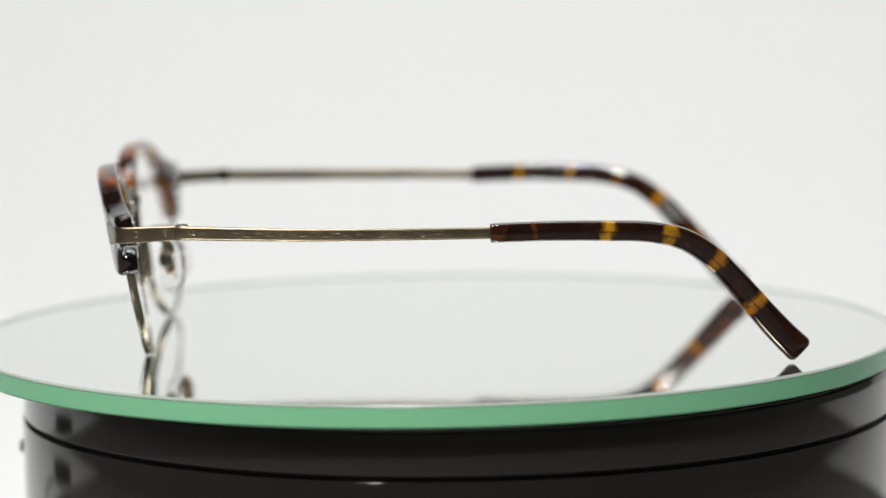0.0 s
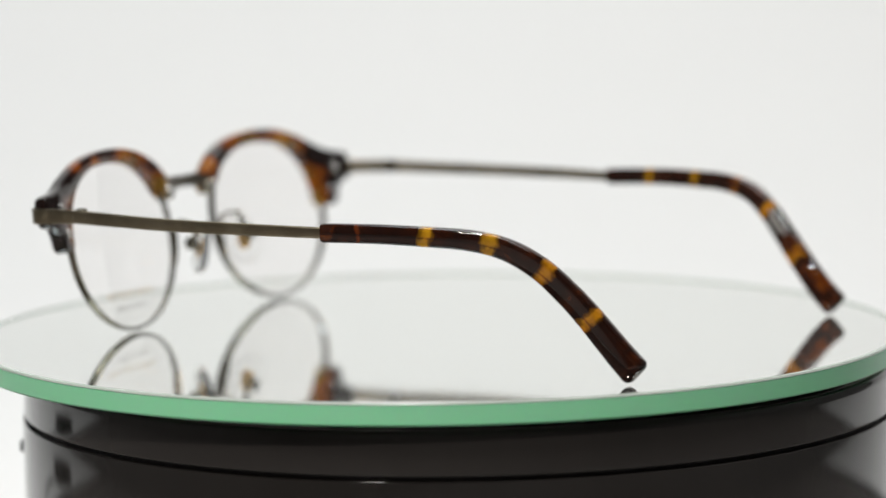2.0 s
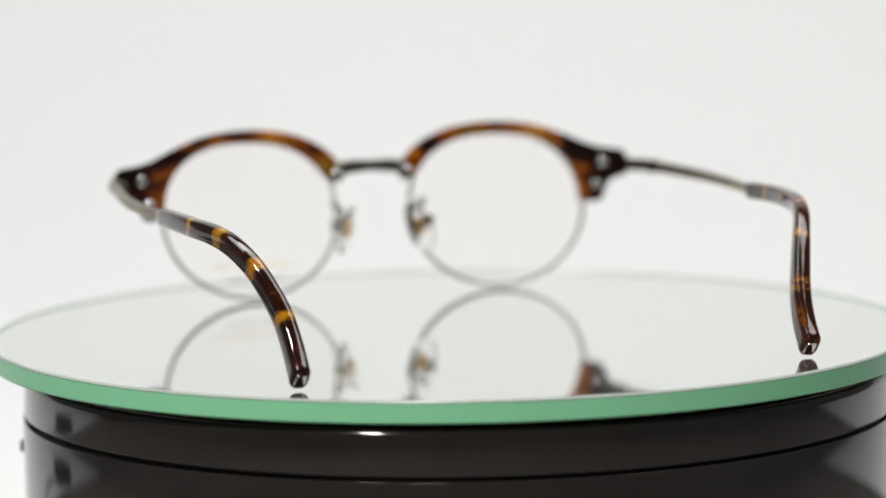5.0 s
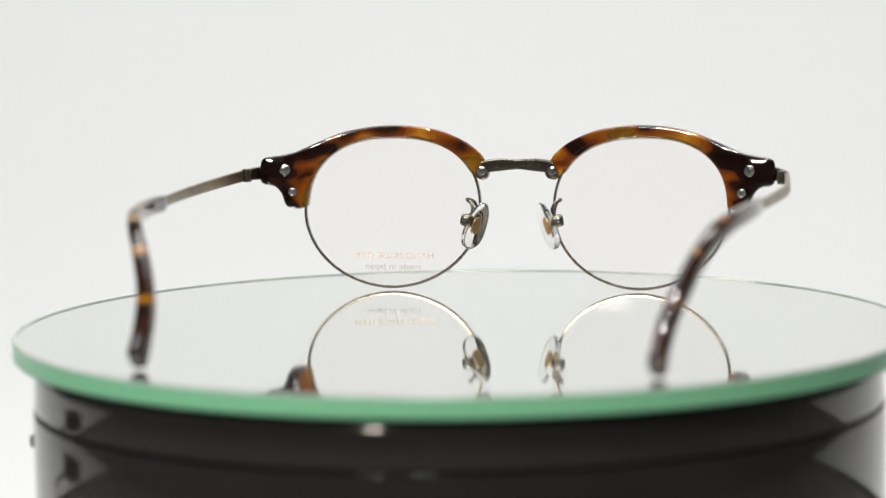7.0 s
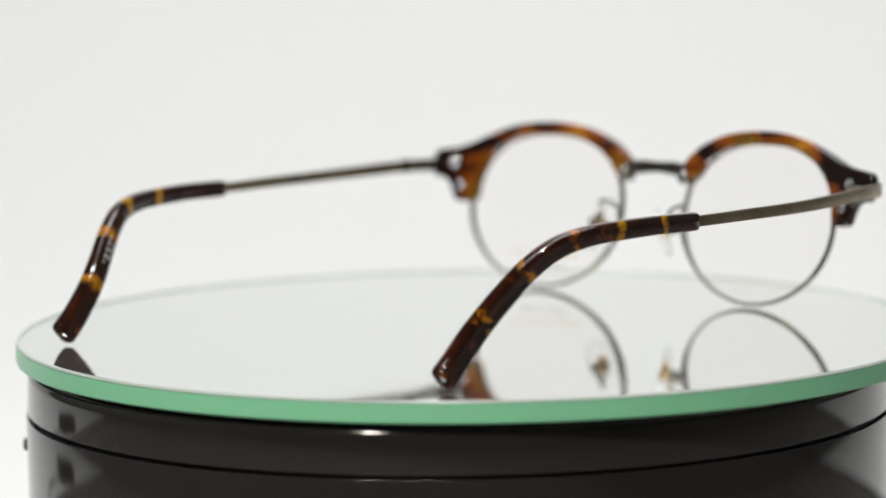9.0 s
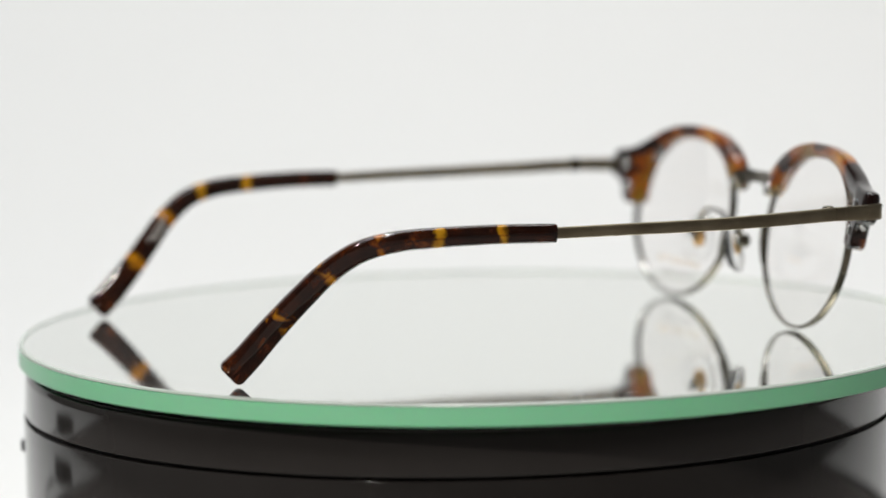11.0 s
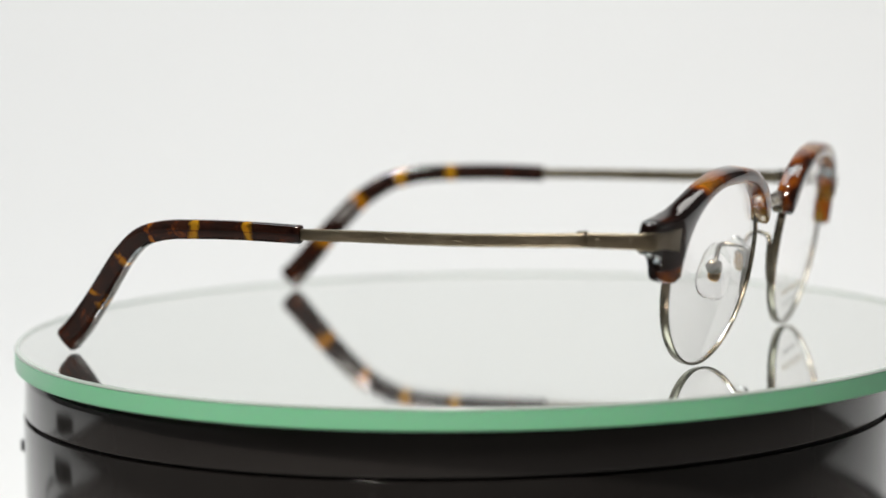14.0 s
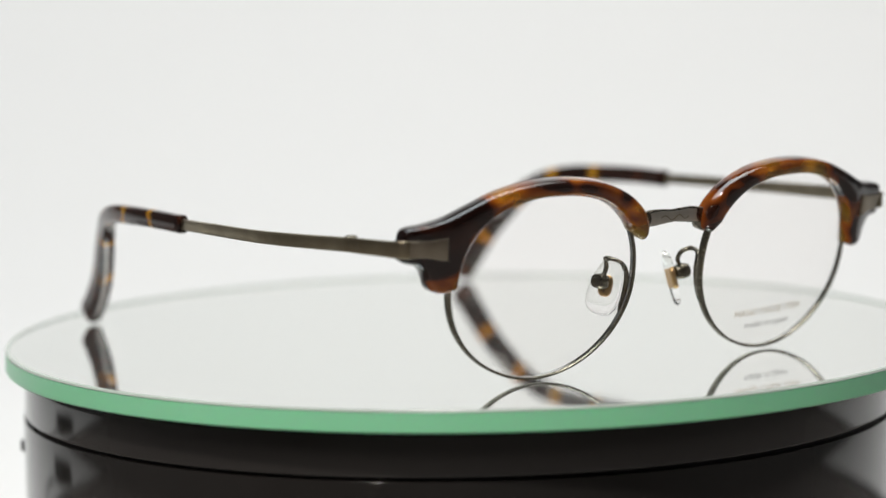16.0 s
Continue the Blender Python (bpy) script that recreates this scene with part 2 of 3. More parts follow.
def lathe(name, profile, mat, parent, centre=(0, 0), steps=160, label="", closed=True, sharp=40):
    """A body of revolution round z: profile of (radius, z) in mm; radius 0 makes a pole."""
    verts, faces, rows = [], [], []
    for r, z in profile:
        if r < 1e-6:
            rows.append([len(verts)])
            verts.append(Vector((centre[0], centre[1], z)))
        else:
            rows.append(list(range(len(verts), len(verts) + steps)))
            for k in range(steps):
                a = 2 * math.pi * k / steps
                verts.append(Vector((centre[0] + r * math.cos(a), centre[1] + r * math.sin(a), z)))
    pairs = list(zip(rows, rows[1:]))
    if closed:
        pairs.append((rows[-1], rows[0]))
    for a, b in pairs:
        if len(a) == 1 and len(b) == 1:
            continue
        for k in range(steps):
            j = (k + 1) % steps
            if len(a) == 1:
                faces.append((a[0], b[k], b[j]))
            elif len(b) == 1:
                faces.append((a[k], b[0], a[j]))
            else:
                faces.append((a[k], b[k], b[j], a[j]))
    return make(name, scaled(verts), faces, mat, parent, label, sharp=sharp)


def inset_line(line, d):
    """A closed plane line moved inwards by d."""
    area = sum(a[0] * b[1] - b[0] * a[1] for a, b in zip(line, line[1:] + line[:1]))
    turn = 1 if area > 0 else -1
    out = []
    for i, p in enumerate(line):
        a, b = line[i - 1], line[(i + 1) % len(line)]
        t = Vector((b[0] - a[0], b[1] - a[1]))
        t = t.normalized() if t.length > 1e-9 else Vector((1, 0))
        out.append((p[0] - t.y * d * turn, p[1] + t.x * d * turn))
    return out


def slab(line, levels):
    """A plate with the outline line, built of levels (inset, w); vertices are (x, v, w)."""
    verts, faces, n = [], [], len(line)
    for d, w in levels:
        verts += [(x, v, w) for x, v in inset_line(line, d)]
    faces.append(list(range(n)))
    faces.append(list(range((len(levels) - 1) * n, len(levels) * n)))
    for i in range(len(levels) - 1):
        for k in range(n):
            j = (k + 1) % n
            faces.append((i * n + k, i * n + j, (i + 1) * n + j, (i + 1) * n + k))
    return verts, faces


# ---- the setting: a white sweep, closed in by added dark walls ----
FLOOR_Z = -0.085


def build_setting():
    """Paper sweep: table, a wide curve, and the back."""
    line = [(0.175, FLOOR_Z), (0.3, FLOOR_Z), (0.55, FLOOR_Z)]
    for k in range(1, 17):
        a = math.pi / 2 * k / 16
        line.append((0.55 + 0.55 * math.sin(a), FLOOR_Z + 0.55 * (1 - math.cos(a))))
    line.append((1.10, 1.45))
    xs = [-1.1, -0.4, 0.4, 1.1]
    verts = [Vector((x, y, z)) for y, z in line for x in xs]
    verts += [Vector((v.x, v.y + (0.01 if v.z > FLOOR_Z + 0.3 else 0.0), v.z - 0.01)) for v in verts]
    m, faces = len(xs), []
    half = len(line) * m
    for i in range(len(line) - 1):
        for k in range(m - 1):
            a = i * m + k
            faces.append((a, a + 1, a + m + 1, a + m))
            faces.append((half + a, half + a + m, half + a + m + 1, half + a + 1))
    ob = make("backdrop", verts, faces, PAPER, sharp=80)
    tagged(ob, "seamless white paper backdrop sweeping up behind the turntable", "backdrop", kind="structure")

    def wall(name, lo, hi, mat, label):
        x0, y0, z0 = lo
        x1, y1, z1 = hi
        v = [Vector((x, y, z)) for z in (z0, z1) for y in (y0, y1) for x in (x0, x1)]
        f = [(0, 1, 3, 2), (4, 6, 7, 5), (0, 4, 5, 1), (2, 3, 7, 6), (0, 2, 6, 4), (1, 5, 7, 3)]
        tagged(make(name, v, f, mat, smooth=False), label, name.split("_")[0], kind="structure")
    wall("table", (-1.2, -1.5, FLOOR_Z - 0.05), (1.2, 1.2, FLOOR_Z - 0.011), TABLE, "dark tabletop under the white paper")
    # walls and ceiling out of view, added to set what gloss and metal reflect
    wall("wall_west", (-1.30, -1.6, -0.2), (-1.20, 1.3, 1.5), SIDE, "unseen dark grey wall added to shape the side reflections")
    wall("wall_east", (1.20, -1.6, -0.2), (1.30, 1.3, 1.5), SIDE, "unseen dark grey wall added to shape the side reflections")
    wall("wall_south", (-1.3, -1.6, -0.2), (1.3, -1.5, 1.5), DIM_WALL, "unseen grey wall added behind the camera to shape reflections")
    wall("wall_north", (-1.3, 1.2, -0.2), (1.3, 1.3, 1.5), WALL, "unseen dark wall added behind the backdrop")
    wall("ceiling", (-1.3, -1.6, 1.45), (1.3, 1.3, 1.55), WALL, "unseen dark ceiling added to shape reflections")


build_setting()

# ---- turntable ----
BASE_R = 102.9
DISC_Z = -0.75
DISC_R, DISC_AT = 109.4, (-4.06, 4.32)
THICK = 4.9


def round_corner(cx, cz, r, a0, a1, n=6):
    return [(cx + r * math.cos(radians(a0 + (a1 - a0) * k / n)), cz + r * math.sin(radians(a0 + (a1 - a0) * k / n))) for k in range(n + 1)]


def build_turntable():
    base = tagged(new("turntable"), "round glossy black motorised display turntable before white paper", "turntable")
    low = FLOOR_Z / MM
    top = [(0, -5.75), (88, -5.75), (90, -6.4)] + round_corner(BASE_R - 3.0, -8.9, 2.4, 90, 0) + [(BASE_R - 0.3, -16.2)] + round_corner(BASE_R - 0.7, -16.4, 0.4, 0, -90, 3) + [(0, -16.8)]
    platter = lathe("platter", top, BLACK, base, label="glossy black turning platter")
    lathe("seam", [(0, -16.7), (BASE_R - 2.0, -16.7), (BASE_R - 2.0, -17.9), (0, -17.9)], BLACK_MATT, base, label="dark seam under the platter")
    body = [(0, -17.8), (BASE_R - 0.3, -17.8)] + round_corner(BASE_R - 0.15, -17.95, 0.15, 90, 0, 3) + [(BASE_R, -40), (BASE_R, low + 3)] + round_corner(BASE_R - 2, low + 2, 2, 0, -90, 4) + [(0, low)]
    lathe("body", body, BLACK, base, label="glossy black round body")
    bar("switch", [(-BASE_R + 1, -4, -26.5), (-BASE_R - 1.2, -4, -26.5)], [3, 2.6], [3.2, 2.8], (0, 1, 0), BLACK_MATT, base, "small black switch", step=0.7, ends=0.3)
    return base, platter


turntable, platter = build_turntable()


def build_disc():
    disc = tagged(new("mirror_disc"), "round mirrored glass disc with a green edge on the turntable", "mirror")
    z = DISC_Z
    lathe("mirror_face", [(0, z - 0.3), (DISC_R - 0.98, z - 0.3), (DISC_R - 0.98, z - 0.6), (0, z - 0.6)], MIRROR, disc, DISC_AT, 256, "bright mirror surface")
    lathe("chamfer", [(DISC_R - 1.0, z + 0.004), (DISC_R - 0.35, z - 0.04), (DISC_R, z - 0.47), (DISC_R - 1.0, z - 0.6)], CHAMFER, disc, DISC_AT, 256, "ground grey edge")
    lathe("edge", [(DISC_R - 0.9, z - 0.61), (DISC_R - 0.4, z - 0.61), (DISC_R, z - 0.62), (DISC_R, z - THICK + 0.4), (DISC_R - 0.4, z - THICK), (DISC_R - 0.9, z - THICK)], EDGE, disc, DISC_AT, 256, "pale green glass edge")
    return disc


mirror_disc = build_disc()


def build_reflected_box():
    adapter = tagged(new("reflected_box"), "unseen black box added for the dark patch reflected in the turntable", "adapter")
    z = FLOOR_Z / MM
    # box and strand added out of view, to darken the black body's reflection
    bar("case", [(-528, 200, z + 10), (-448, 222, z + 10)], [44, 44], [20, 20], (-0.27, 0.96, 0), BLACK_MATT, adapter, power=8.0, step=10, count=28, ends=2.5)
    bar("reflected_strand", [(-450, 220, z + 5), (-410, 226, z + 2.4), (-360, 216, z + 2), (-320, 190, z + 2), (-300, 165, z - 6), (-280, 120, z - 8.8), (-220, -60, z - 9), (-140, -200, z - 9)], [3.6, 3.6], [3.6, 3.6], (0, 0, 1), BLACK_MATT, adapter, "thin black strand added for the dark streak beside the patch", power=2.0, step=4, count=10, ends=0.5)




build_reflected_box()

# ---- spectacles: x to the wearer's left, y backwards, z up; mm ----
SHIFT = -1.92
LEAN_S, LEAN_C = math.sin(radians(10.6)), math.cos(radians(10.6))
TURN_S, TURN_C = math.sin(radians(0.41)), math.cos(radians(0.41))
LX, LV, LA, LB_TOP, LB_LOW = 33.5, 20.7, 23.5, 20.06, 20.55


def face_point(x, v, w, sag=True):
    """A point of the front: across, up along the leaning front, and forwards from it."""
    if sag:
        d = (abs(x) - LX) ** 2 + (v - LV) ** 2
        w = w + 1.3 - min(d, 1000) / 480.0 - (abs(x) - LX) * 0.077 - max(0, abs(x) - 56) * 0.06
    if sag and abs(x) > 60:
        w -= max(0.0, w + 6.0) * 0.022 * (abs(x) - 60)
    y, z = -v * LEAN_S - w * LEAN_C, DISC_Z + 0.42 + v * LEAN_C - w * LEAN_S
    return Vector((x * TURN_C - y * TURN_S + SHIFT, x * TURN_S + y * TURN_C - 70.15, z))


def lens_line(off, a0=0.0, a1=360.0, n=96):
    """The lens outline (for the wearer's left), grown by off."""
    out = []
    for k in range(n + 1):
        a = radians(a0 + (a1 - a0) * k / n)
        c, s = math.cos(a), math.sin(a)
        p = 2.4 if s > 0 else 1.95
        out.append((LX + (LA + off) * math.copysign(abs(c) ** (2 / p), c), LV + ((LB_TOP if s > 0 else LB_LOW) + off) * math.copysign(abs(s) ** (2 / p), s)))
    return out


def resample(line, step):
    pts = spline([(x, v, 0) for x, v in line], step)
    return [(p.x, p.y) for p in pts]


def build_front(glasses, side):
    """Rim, brow, lens, pad and end piece of one side (1: the wearer's left, -1: right)."""
    which = "left" if side > 0 else "right"

    def put(name, verts, faces, mat, parent, label="", along=None, sag=True, sharp=40):
        return make(name, scaled([face_point(x * side, v, w, sag) for x, v, w in verts]), faces, mat, parent, label, along=along, sharp=sharp)

    # rim wire: a ring of flat section
    line = lens_line(0.0)[:-1]
    section = [(0.24, -0.8), (0.36, -0.45), (0.36, 0.45), (0.24, 0.8), (-0.2, 0.8), (-0.34, 0.4), (-0.2, 0.0), (-0.34, -0.4), (-0.2, -0.8)]
    verts, faces, n, m = [], [], len(line), len(section)
    for i, p in enumerate(line):
        a, b = line[i - 1], line[(i + 1) % n]
        t = Vector((b[0] - a[0], b[1] - a[1])).normalized()
        for d, w in section:
            verts.append((p[0] + t.y * d, p[1] - t.x * d, w * 1.15))
    for i in range(n):
        for k in range(m):
            faces.append((i * m + k, i * m + (k + 1) % m, ((i + 1) % n) * m + (k + 1) % m, ((i + 1) % n) * m + k))
    rim = put("rim", verts, faces, BRONZE, glasses, "thin antique bronze metal rim")

    # lens: a curved shell
    outline = lens_line(-0.3)[:-1]
    rings = 14
    verts, faces = [], []
    for w in (0.45, -0.75):
        base = len(verts)
        verts.append((LX, LV, w))
        for j in range(1, rings + 1):
            for x, v in outline:
                verts.append((LX + (x - LX) * j / rings, LV + (v - LV) * j / rings, w))
        q = len(outline)
        for k in range(q):
            faces.append((base, base + 1 + k, base + 1 + (k + 1) % q))
        for j in range(rings - 1):
            for k in range(q):
                a, b = base + 1 + j * q + k, base + 1 + j * q + (k + 1) % q
                faces.append((a, a + q, b + q, b))
    half = len(verts) // 2
    for k in range(q):
        a, b = half - q + k, half - q + (k + 1) % q
        faces.append((a, b, b + half, a + half))
    lens = put("lens", verts, faces, LENS_GLASS, glasses, "clear demo lens", sharp=50)
    lens.visible_shadow = False

    # brow of tortoise acetate
    inner = lens_line(-0.55, 2.0, 151.0, 56)
    outer = [(10.2, 29.3), (8.9, 29.6), (8.2, 31.0), (8.5, 33.4), (10.2, 36.2), (14.6, 39.6), (21.2, 42.3), (28.0, 43.4), (34.0, 43.6), (40.3, 43.1), (47.2, 41.6), (53.8, 38.9),
             (59.6, 36.2), (63.5, 35.1), (67.6, 34.4), (68.8, 33.5), (69.2, 31.0), (69.0, 28.3), (67.9, 27.2), (65.2, 26.7), (63.3, 24.7), (62.5, 22.4), (61.4, 21.1), (58.5, 20.9)]
    line = resample(inner, 0.8)[:-1] + resample([inner[-1]] + outer + [inner[0]], 0.8)[:-1]
    verts, faces = slab(line, [(0.7, -1.5), (0.25, -1.25), (0.0, -0.8), (0.0, 2.0), (0.22, 2.55), (0.6, 2.9), (1.15, 3.1)])
    amber = []
    for x, v, w in verts:
        near_lens = math.hypot((x - LX) / (LA - 0.5), (v - LV) / (LB_TOP - 0.5))
        dark = max(0.0, min(1.0, (x - 49) / 8)) * (0.72 if v > 24 else 0.42)
        amber.append(0.47 + 5.0 * max(-0.03, 1.072 - near_lens) - dark * max(0.45, min(1.0, (near_lens - 1.0) / 0.1)))
    put("brow", verts, faces, BROW, glasses, "glossy tortoiseshell acetate brow", along=amber, sharp=55)

    # end piece: a bronze plate on the brow's front, bent round its end and back to the hinge
    plate = [(59.8, 28.0), (60.0, 32.9), (64.0, 32.3), (69.6, 32.2), (69.6, 28.7), (64.0, 28.6)]
    verts, faces = slab(plate, [(0.0, 2.5), (0.0, 3.2), (0.12, 3.38), (0.4, 3.48)])
    end_piece = put("end_piece", verts, faces, PLATE, glasses, "antique bronze end piece", sharp=30)
    corner = face_point(69.6 * side, 30.5, 3.0)
    hinge = TEMPLE[which][0]
    pts = [corner + Vector((-1.6 * side, -0.6, 0)), corner + Vector((-0.2 * side, 0.2, 0)), corner + Vector((0.45 * side, 1.6, 0)), corner.lerp(Vector(hinge), 0.5) + Vector((0.25 * side, 0, 0)), Vector(hinge)]
    bar("side_arm", pts, [1.1, 1.1, 1.3], [3.6, 3.3, 3.1], (1, 0, 0), ENGRAVED, end_piece, "engraved bronze arm to the hinge", power=6.0, step=0.6, ends=0.2)
    for k in (0.22, 0.80):
        c = pts[2].lerp(Vector(hinge), k) + Vector((0.68 * side, 0, 0))
        twist = [c + Vector((0.02 * side, 0.9 * math.cos(a * 0.7) * (1 - a / 16), 0.9 * math.sin(a * 0.7) * (1 - a / 16))) for a in range(14)]
        v, f, _ = loft(twist, [0.14, 0.14], [0.2, 0.2], (1, 0, 0), 2.0, 6, 0.08)
        make("scrollwork", scaled(v), f, POLISHED, end_piece)
    hx, hy, hz = hinge
    lathe_at = lathe("hinge", [(0, 1.82), (1.0, 1.82), (1.3, 1.62), (1.3, -1.5), (1.0, -1.6), (0, -1.6)], BRONZE, glasses, steps=20, label="small bronze barrel hinge", closed=False)
    lathe_at.location = Vector((hx - 1.0 * side, hy + 1.2, hz)) * MM

    # screws seen from behind
    for x, v, r in ((62.3, 31.0, 1.45), (60.2, 25.2, 1.2), (9.6, 31.3, 1.25)):
        ring = [(0, 0.55), (0.25, 0.55), (0.3, 0.35), (0.55, 0.35), (0.6, 0.62), (r * 0.8, 0.5), (r, 0.2), (r, -0.4), (0, -0.4)]
        verts, faces, steps = [], [], 18
        for q, w in ring:
            for k in range(steps):
                a = 2 * math.pi * k / steps
                verts.append((x + q * math.cos(a), v + q * math.sin(a), -1.55 - w))
        for i in range(len(ring) - 1):
            for k in range(steps):
                j = (k + 1) % steps
                faces.append((i * steps + k, i * steps + j, (i + 1) * steps + j, (i + 1) * steps + k))
        put("screw", verts, faces, SCREW, glasses, "bright steel screw")

    # lug that joins bridge, brow and rim
    disc_line = [(9.35 + 1.75 * math.cos(a * math.pi / 10), 31.0 + 1.75 * math.sin(a * math.pi / 10)) for a in range(20)]
    verts, faces = slab(disc_line, [(0.2, -1.75), (0.0, -1.5), (0.0, 0.6), (0.3, 0.8)])
    put("lug", verts, faces, BRONZE, glasses, "bronze lug")

    # pad arm and clear pad
    def fp(x, v, w):
        return face_point(x * side, v, w, False)
    arm = [fp(11.9, 12.9, 1.3), fp(10.9, 16.0, 0.8), fp(10.3, 19.5, 0.5), fp(10.6, 21.8, 0.2), fp(11.4, 23.2, -0.6), fp(12.2, 23.5, -2.6), fp(12.4, 23.2, -4.4), fp(11.2, 22.2, -5.6), fp(10.6, 20.6, -5.9), fp(11.2, 19.2, -5.7), fp(12.2, 18.4, -5.5)]
    bar("pad_arm", arm, [1.35, 1.1, 1.0], [0.85, 0.8, 0.9], (0, 1, 0.2), BRONZE, glasses, "bent bronze pad arm", power=2.8, step=0.3, count=12, ends=0.2)
    box = bar("pad_box", [fp(13.6, 18.0, -5.4), fp(10.4, 17.3, -5.9)], [3.2, 3.6, 3.0], [3.0, 3.5, 2.9], (0, 1, 0), BRONZE, glasses, "small bronze pad box", power=2.6, step=0.3, ends=0.6)
    bar("pad_screw", [fp(12.5, 17.8, -6.3), fp(12.5, 17.7, -7.5)], [1.5, 1.3], [1.5, 1.3], (1, 0, 0), SCREW, box, "tiny steel screw", power=2.0, step=0.3, ends=0.3)
    mid = fp(9.6, 16.2, -6.2)
    long_axis = (fp(6.7, 22.0, -6.6) - fp(11.3, 10.0, -5.6)).normalized()
    normal = Vector((-0.85 * side, 0.53, 0.0))
    normal = (normal - long_axis * normal.dot(long_axis)).normalized()
    wide = long_axis.cross(normal)

    def cushion(name, centre, a, b, c, mat, parent, label):
        verts, faces, rows, cols = [], [], 12, 28
        for i in range(rows + 1):
            p = -math.pi / 2 + math.pi * i / rows
            for k in range(cols):
                q = 2 * math.pi * k / cols
                cx, sx = math.cos(q), math.sin(q)
                r = math.cos(p) ** 0.45 if 0 < i < rows else 0.02
                cx, sx = (math.copysign(abs(k2) ** 0.8, k2) for k2 in (cx, sx))
                verts.append(centre + long_axis * a * r * cx + wide * b * r * sx * (1 - 0.18 * cx) + normal * c * math.sin(p))
        for i in range(rows):
            for k in range(cols):
                j = (k + 1) % cols
                faces.append((i * cols + k, i * cols + j, (i + 1) * cols + j, (i + 1) * cols + k))
        faces += [list(range(cols)), list(range(rows * cols, (rows + 1) * cols))]
        return make(name, scaled(verts), faces, mat, parent, label, sharp=70)
    pad = cushion("nose_pad", mid, 6.5, 3.7, 1.2, PAD, glasses, "clear silicone nose pad")
    pad.visible_shadow = False
    cushion("pad_core", mid - normal * 0.3, 2.4, 1.45, 0.35, GOLD, pad, "gold metal plate inside the pad")


# temples, hinge to sleeve, then the sleeve to its tip
TEMPLE = {
    "left": [(69.1, -60.5, 30.5), (72.3, -34.0, 29.95), (72.9, -10.0, 29.8), (72.2, 7.0, 29.7)],
    "right": [(-74.8, -60.9, 30.4), (-76.9, -34.0, 29.95), (-75.3, -10.0, 29.8), (-73.2, 5.6, 29.6)],
}
SLEEVE = {
    "left": [(72.2, 6.2, 29.7), (71.8, 19.0, 29.9), (70.6, 31.3, 29.6), (68.7, 40.2, 29.0), (66.2, 47.5, 27.1), (63.2, 53.8, 23.0), (60.8, 58.9, 17.7),
             (59.4, 62.7, 13.3), (58.8, 66.2, 9.2), (58.6, 70.2, 4.8), (58.7, 74.0, 1.1)],
    "right": [(-73.2, 4.9, 29.6), (-72.8, 19.0, 30.0), (-71.3, 31.3, 29.8), (-69.6, 39.8, 29.2), (-67.2, 47.1, 27.2), (-64.3, 53.2, 22.9), (-61.8, 58.3, 17.6),
              (-60.0, 62.1, 13.3), (-58.7, 65.7, 9.2), (-57.9, 69.6, 4.8), (-57.4, 73.5, 1.1)],
}


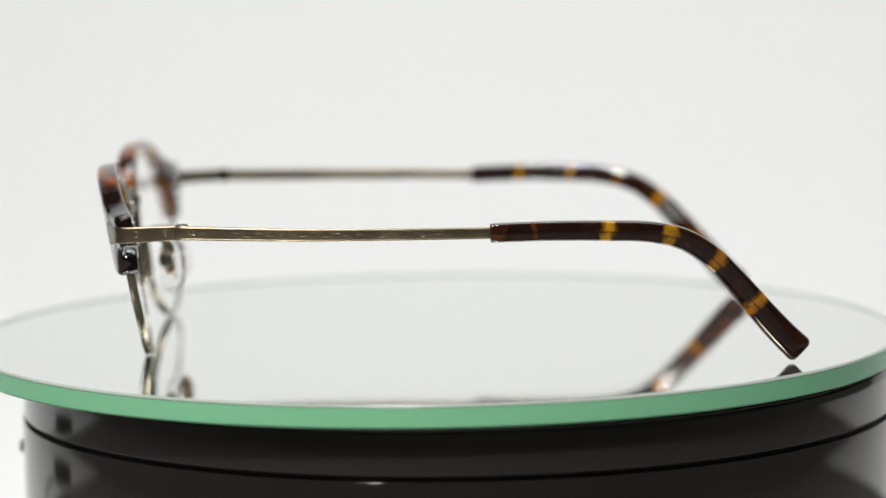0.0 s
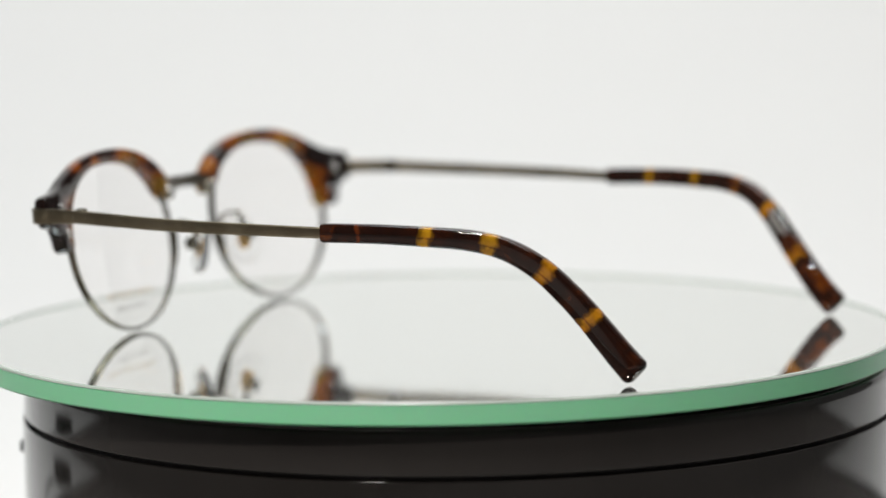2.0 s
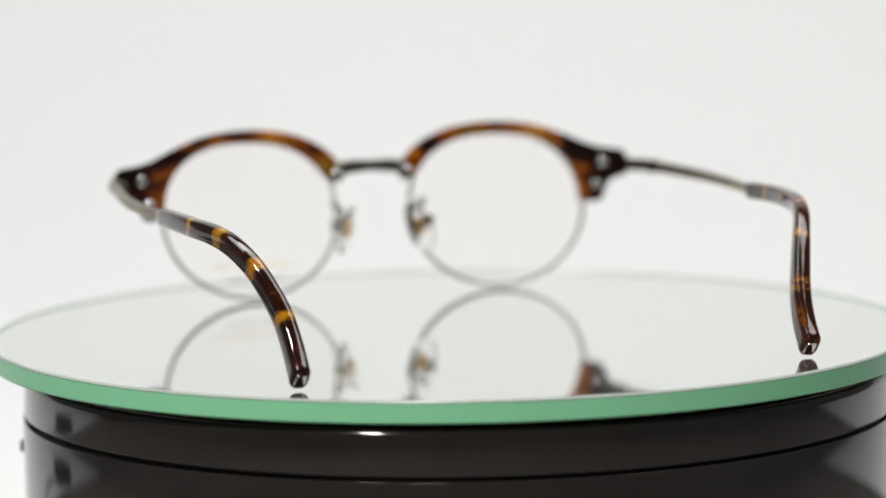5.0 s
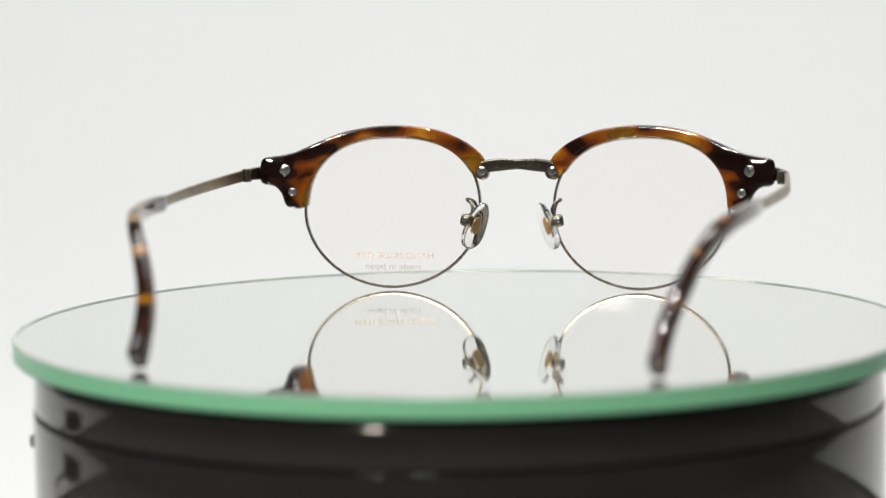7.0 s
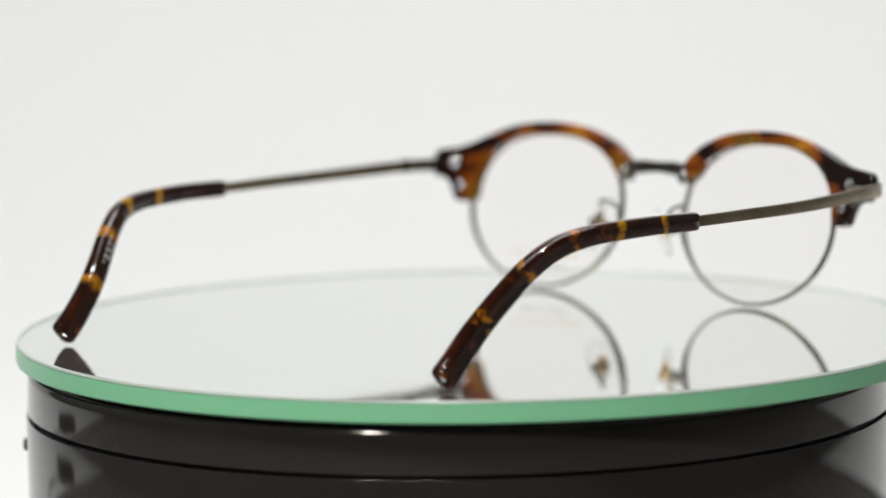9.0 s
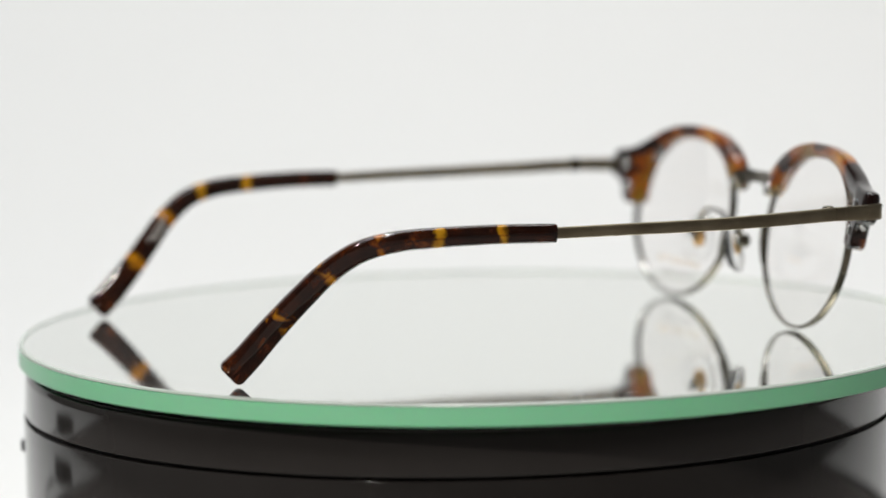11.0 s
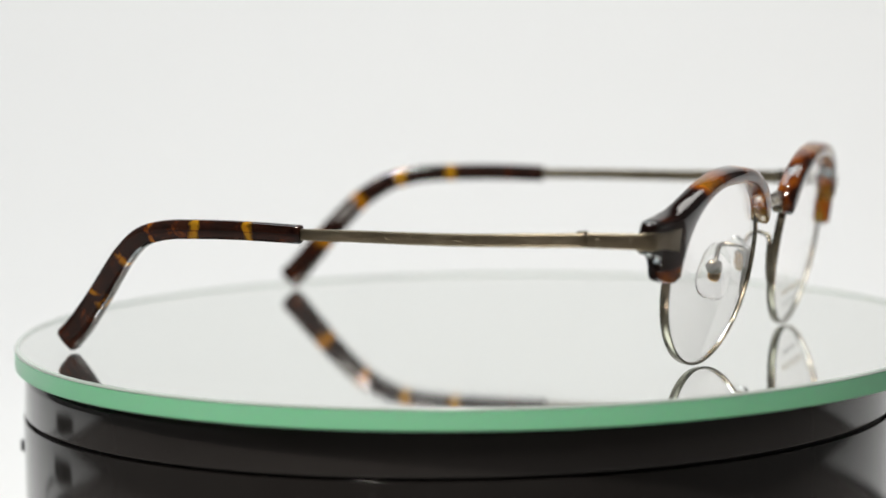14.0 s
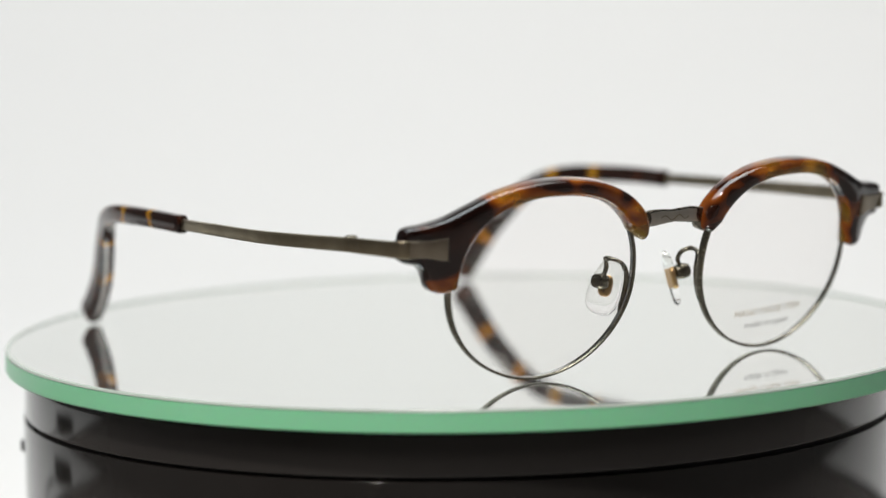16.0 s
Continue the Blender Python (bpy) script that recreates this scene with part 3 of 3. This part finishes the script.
def build_temple(glasses, side):
    which = "left" if side > 0 else "right"
    temple = bar("temple", TEMPLE[which], [1.25, 1.2, 1.15], [3.05, 2.7, 2.45], (1, 0, 0), ENGRAVED, glasses, "slim engraved antique bronze temple", power=6.0, step=1.5, ends=0.2)
    bar("temple_tip", SLEEVE[which], [2.9, 3.0, 3.3, 3.7, 4.1, 4.2], [4.1, 4.2, 4.4, 4.9, 5.5, 6.3], (1, 0, 0), SLEEVE_LEFT if side > 0 else SLEEVE_RIGHT, glasses,
        "dark tortoiseshell acetate temple tip with amber bands", power=3.5, step=0.7, count=32, ends=1.45, mark=True, sharp=60)
    # two worn lines of print on the sleeve's inner face, too small to read
    tip = [o for o in glasses.children if o.name.startswith("temple_tip")][-1]
    path = spline(SLEEVE[which], 0.5)
    for lo, hi, off, half in ((104, 121, 0.75, 0.28), (107, 118, -0.6, 0.22)):
        v, f = [], []
        for k in range(lo, hi):
            t = (path[k + 1] - path[k - 1]).normalized()
            across = (Vector((1, 0, 0)) - t * t.x).normalized()
            u = across.cross(t)
            reach = 1.90 + 0.0055 * (k - 104) + 0.035
            for e in (half, -half):
                v.append(path[k] - across * side * reach + u * (off + e))
            if k > lo and (k - lo) % 4 != 3:
                n = len(v)
                f.append((n - 4, n - 3, n - 1, n - 2))
        make("print", scaled(v), f, INK_WHITE, tip, "worn pale print")
    # raised scrollwork along the outer face: a winding stem with a curl in each bend
    path = spline(TEMPLE[which], 0.3)
    verts, faces = [], []

    def stroke(points, thick):
        v, f, _ = loft(points, [0.10, 0.10], [thick, thick], (1, 0, 0), 2.0, 6, 0.05)
        faces.extend([[k + len(verts) for k in face] for face in f])
        verts.extend(v)
    stem = []
    for i, p in enumerate(path):
        d = i * 0.3
        if 2.4 < d < 62.0:
            grow = 0.42 + 0.16 * math.sin(d * 0.9)
            out = side * (0.611 - 0.0007 * d)
            stem.append(p + Vector((out, 0, grow * math.sin(d * 2 * math.pi / 5.6))))
            if i % 9 == 4:
                up = 1 if math.sin(d * 2 * math.pi / 5.6) < 0 else -1
                curl = [p + Vector((out, (0.55 - 0.05 * k) * math.cos(k * 0.75) * 0.9, up * (0.3 + (0.5 - 0.045 * k) * math.sin(k * 0.75) * 0.8))) for k in range(8)]
                stroke(curl, 0.13)
    for i in range(0, len(stem) - 6, 8):
        stroke(stem[i:i + 6], 0.14)
    make("scrollwork", scaled(verts), faces, POLISHED, temple, "fine raised scroll engraving")
    # borders above and below the engraving
    for dz in (1.0, -1.0):
        edge = [p + Vector((side * 0.6, 0, dz * (1.18 - 0.25 * i / len(path)))) for i, p in enumerate(path)][3:-3]
        v, f, _ = loft(edge[::6] + [edge[-1]], [0.2, 0.2], [0.28, 0.26], (1, 0, 0), 2.0, 6, 0.1)
        make("border", scaled(v), f, POLISHED, temple)


def print_text(words, x, v, size, width, mat, parent, label):
    """Print on the front of the left lens, read from the front."""
    curve = bpy.data.curves.new("print", "FONT")
    curve.body, curve.size, curve.resolution_u = words, 1.0, 3
    temp = new("print", curve)
    bpy.context.view_layer.update()
    mesh = bpy.data.meshes.new_from_object(temp.evaluated_get(bpy.context.evaluated_depsgraph_get()))
    bpy.data.objects.remove(temp)
    xs = [p.co.x for p in mesh.vertices]
    lo, hi = min(xs), max(xs)
    for p in mesh.vertices:
        p.co = face_point(x + (p.co.x - lo) / (hi - lo) * width, v + p.co.y * size, 0.49) * MM
    mesh.materials.append(mat)
    ob = new("print", mesh)
    ob.parent = parent
    tagged(ob, label)


def build_bridge(glasses):
    pts = [face_point(-9.8, 32.4, 1.1, False), face_point(-6.2, 33.1, 1.7, False), face_point(0, 33.4, 2.1, False), face_point(6.2, 33.1, 1.7, False), face_point(9.8, 32.4, 1.1, False)]
    bridge = bar("bridge", pts, [2.2, 1.5, 1.3, 1.5, 2.2], [3.4, 3.5, 2.7, 3.5, 3.4], (0, 1, 0), BRIDGE_SHADED, glasses, "engraved antique bronze bridge", power=4.0, step=0.5, ends=0.3)
    # engraved front panel, in the colour with painted-in light
    front = [face_point(x, v, w + 0.62, False) for x, v, w in ((-8.2, 32.75, 1.35), (-6.0, 33.1, 1.72), (0, 33.4, 2.1), (6.0, 33.1, 1.72), (8.2, 32.75, 1.35))]
    bar("bridge_panel", front, [0.5, 0.5], [2.7, 2.8, 2.1, 2.8, 2.7], (0, 1, 0), PANEL_LIT, bridge, "satin engraved front of the bridge, coloured lighter for the light on it", power=6.0, step=0.5, ends=0.15)
    wave = [face_point(-4 + 8 * k / 40, 33.2 + 0.5 * math.sin(k / 40 * 4 * math.pi), 2.82 + 0.2 * math.cos((k / 40 - 0.5) * math.pi), False) for k in range(41)]
    v, f, _ = loft(wave, [0.25, 0.25], [0.25, 0.25], (0, 1, 0), 2.0, 6, 0.1)
    make("scrollwork", scaled(v), f, POLISHED, bridge)


def build_glasses():
    glasses = tagged(new("spectacles"), "round browline spectacles in tortoiseshell and antique bronze on a mirror", "glasses")
    for side in (1, -1):
        build_front(glasses, side)
        build_temple(glasses, side)
    build_bridge(glasses)
    left = [o for o in glasses.children if o.name.startswith("lens")][0]
    print_text("HAND MADE ITEM", 22.5, 7.85, 2.3, 21.5, INK_GOLD, left, "gold print on the lens")
    print_text("made in Japan", 26.1, 5.0, 2.1, 14.6, INK_GREY, left, "grey print on the lens")
    return glasses


spectacles = build_glasses()


# ---- what moves: the platter, the disc and the spectacles turn together; the focus shifts ----
def motions():
    drift = [(0, -0.15), (2, -0.1), (4, -0.08), (6.5, 0.08), (7.5, 0.0), (9, -0.33), (11.5, -0.35), (13, -0.45), (14.5, -0.42), (16, -0.35)]
    rows = []
    for k in range(33):
        t = k * 0.5
        turn = -89.46 - 14.54 * t + float(np.interp(t, [d[0] for d in drift], [d[1] for d in drift]))
        rows.append((t, pose(0, 0, -0.0001, 0, 0, turn) @ pose(0, 0, 0, 0, -0.11, 0)))
    walk(spectacles, rows)
    walk(mirror_disc, [(t, m @ pose(0, 0, 0, 0, 0, 135.07)) for t, m in rows])
    walk(platter, rows)
    walk(focus, [(t, pose(0, -0.690 + d, 0.02)) for t, d in (
        (0.0, 0.620), (2.0, 0.622), (4.2, 0.625), (5.8, 0.640), (6.3, 0.715), (6.8, 0.762), (7.5, 0.758), (7.75, 0.700), (8.0, 0.662), (8.5, 0.645), (9.2, 0.636),
        (11.3, 0.625), (12.5, 0.622), (14.0, 0.632), (15.0, 0.630), (16.0, 0.622))])


motions()
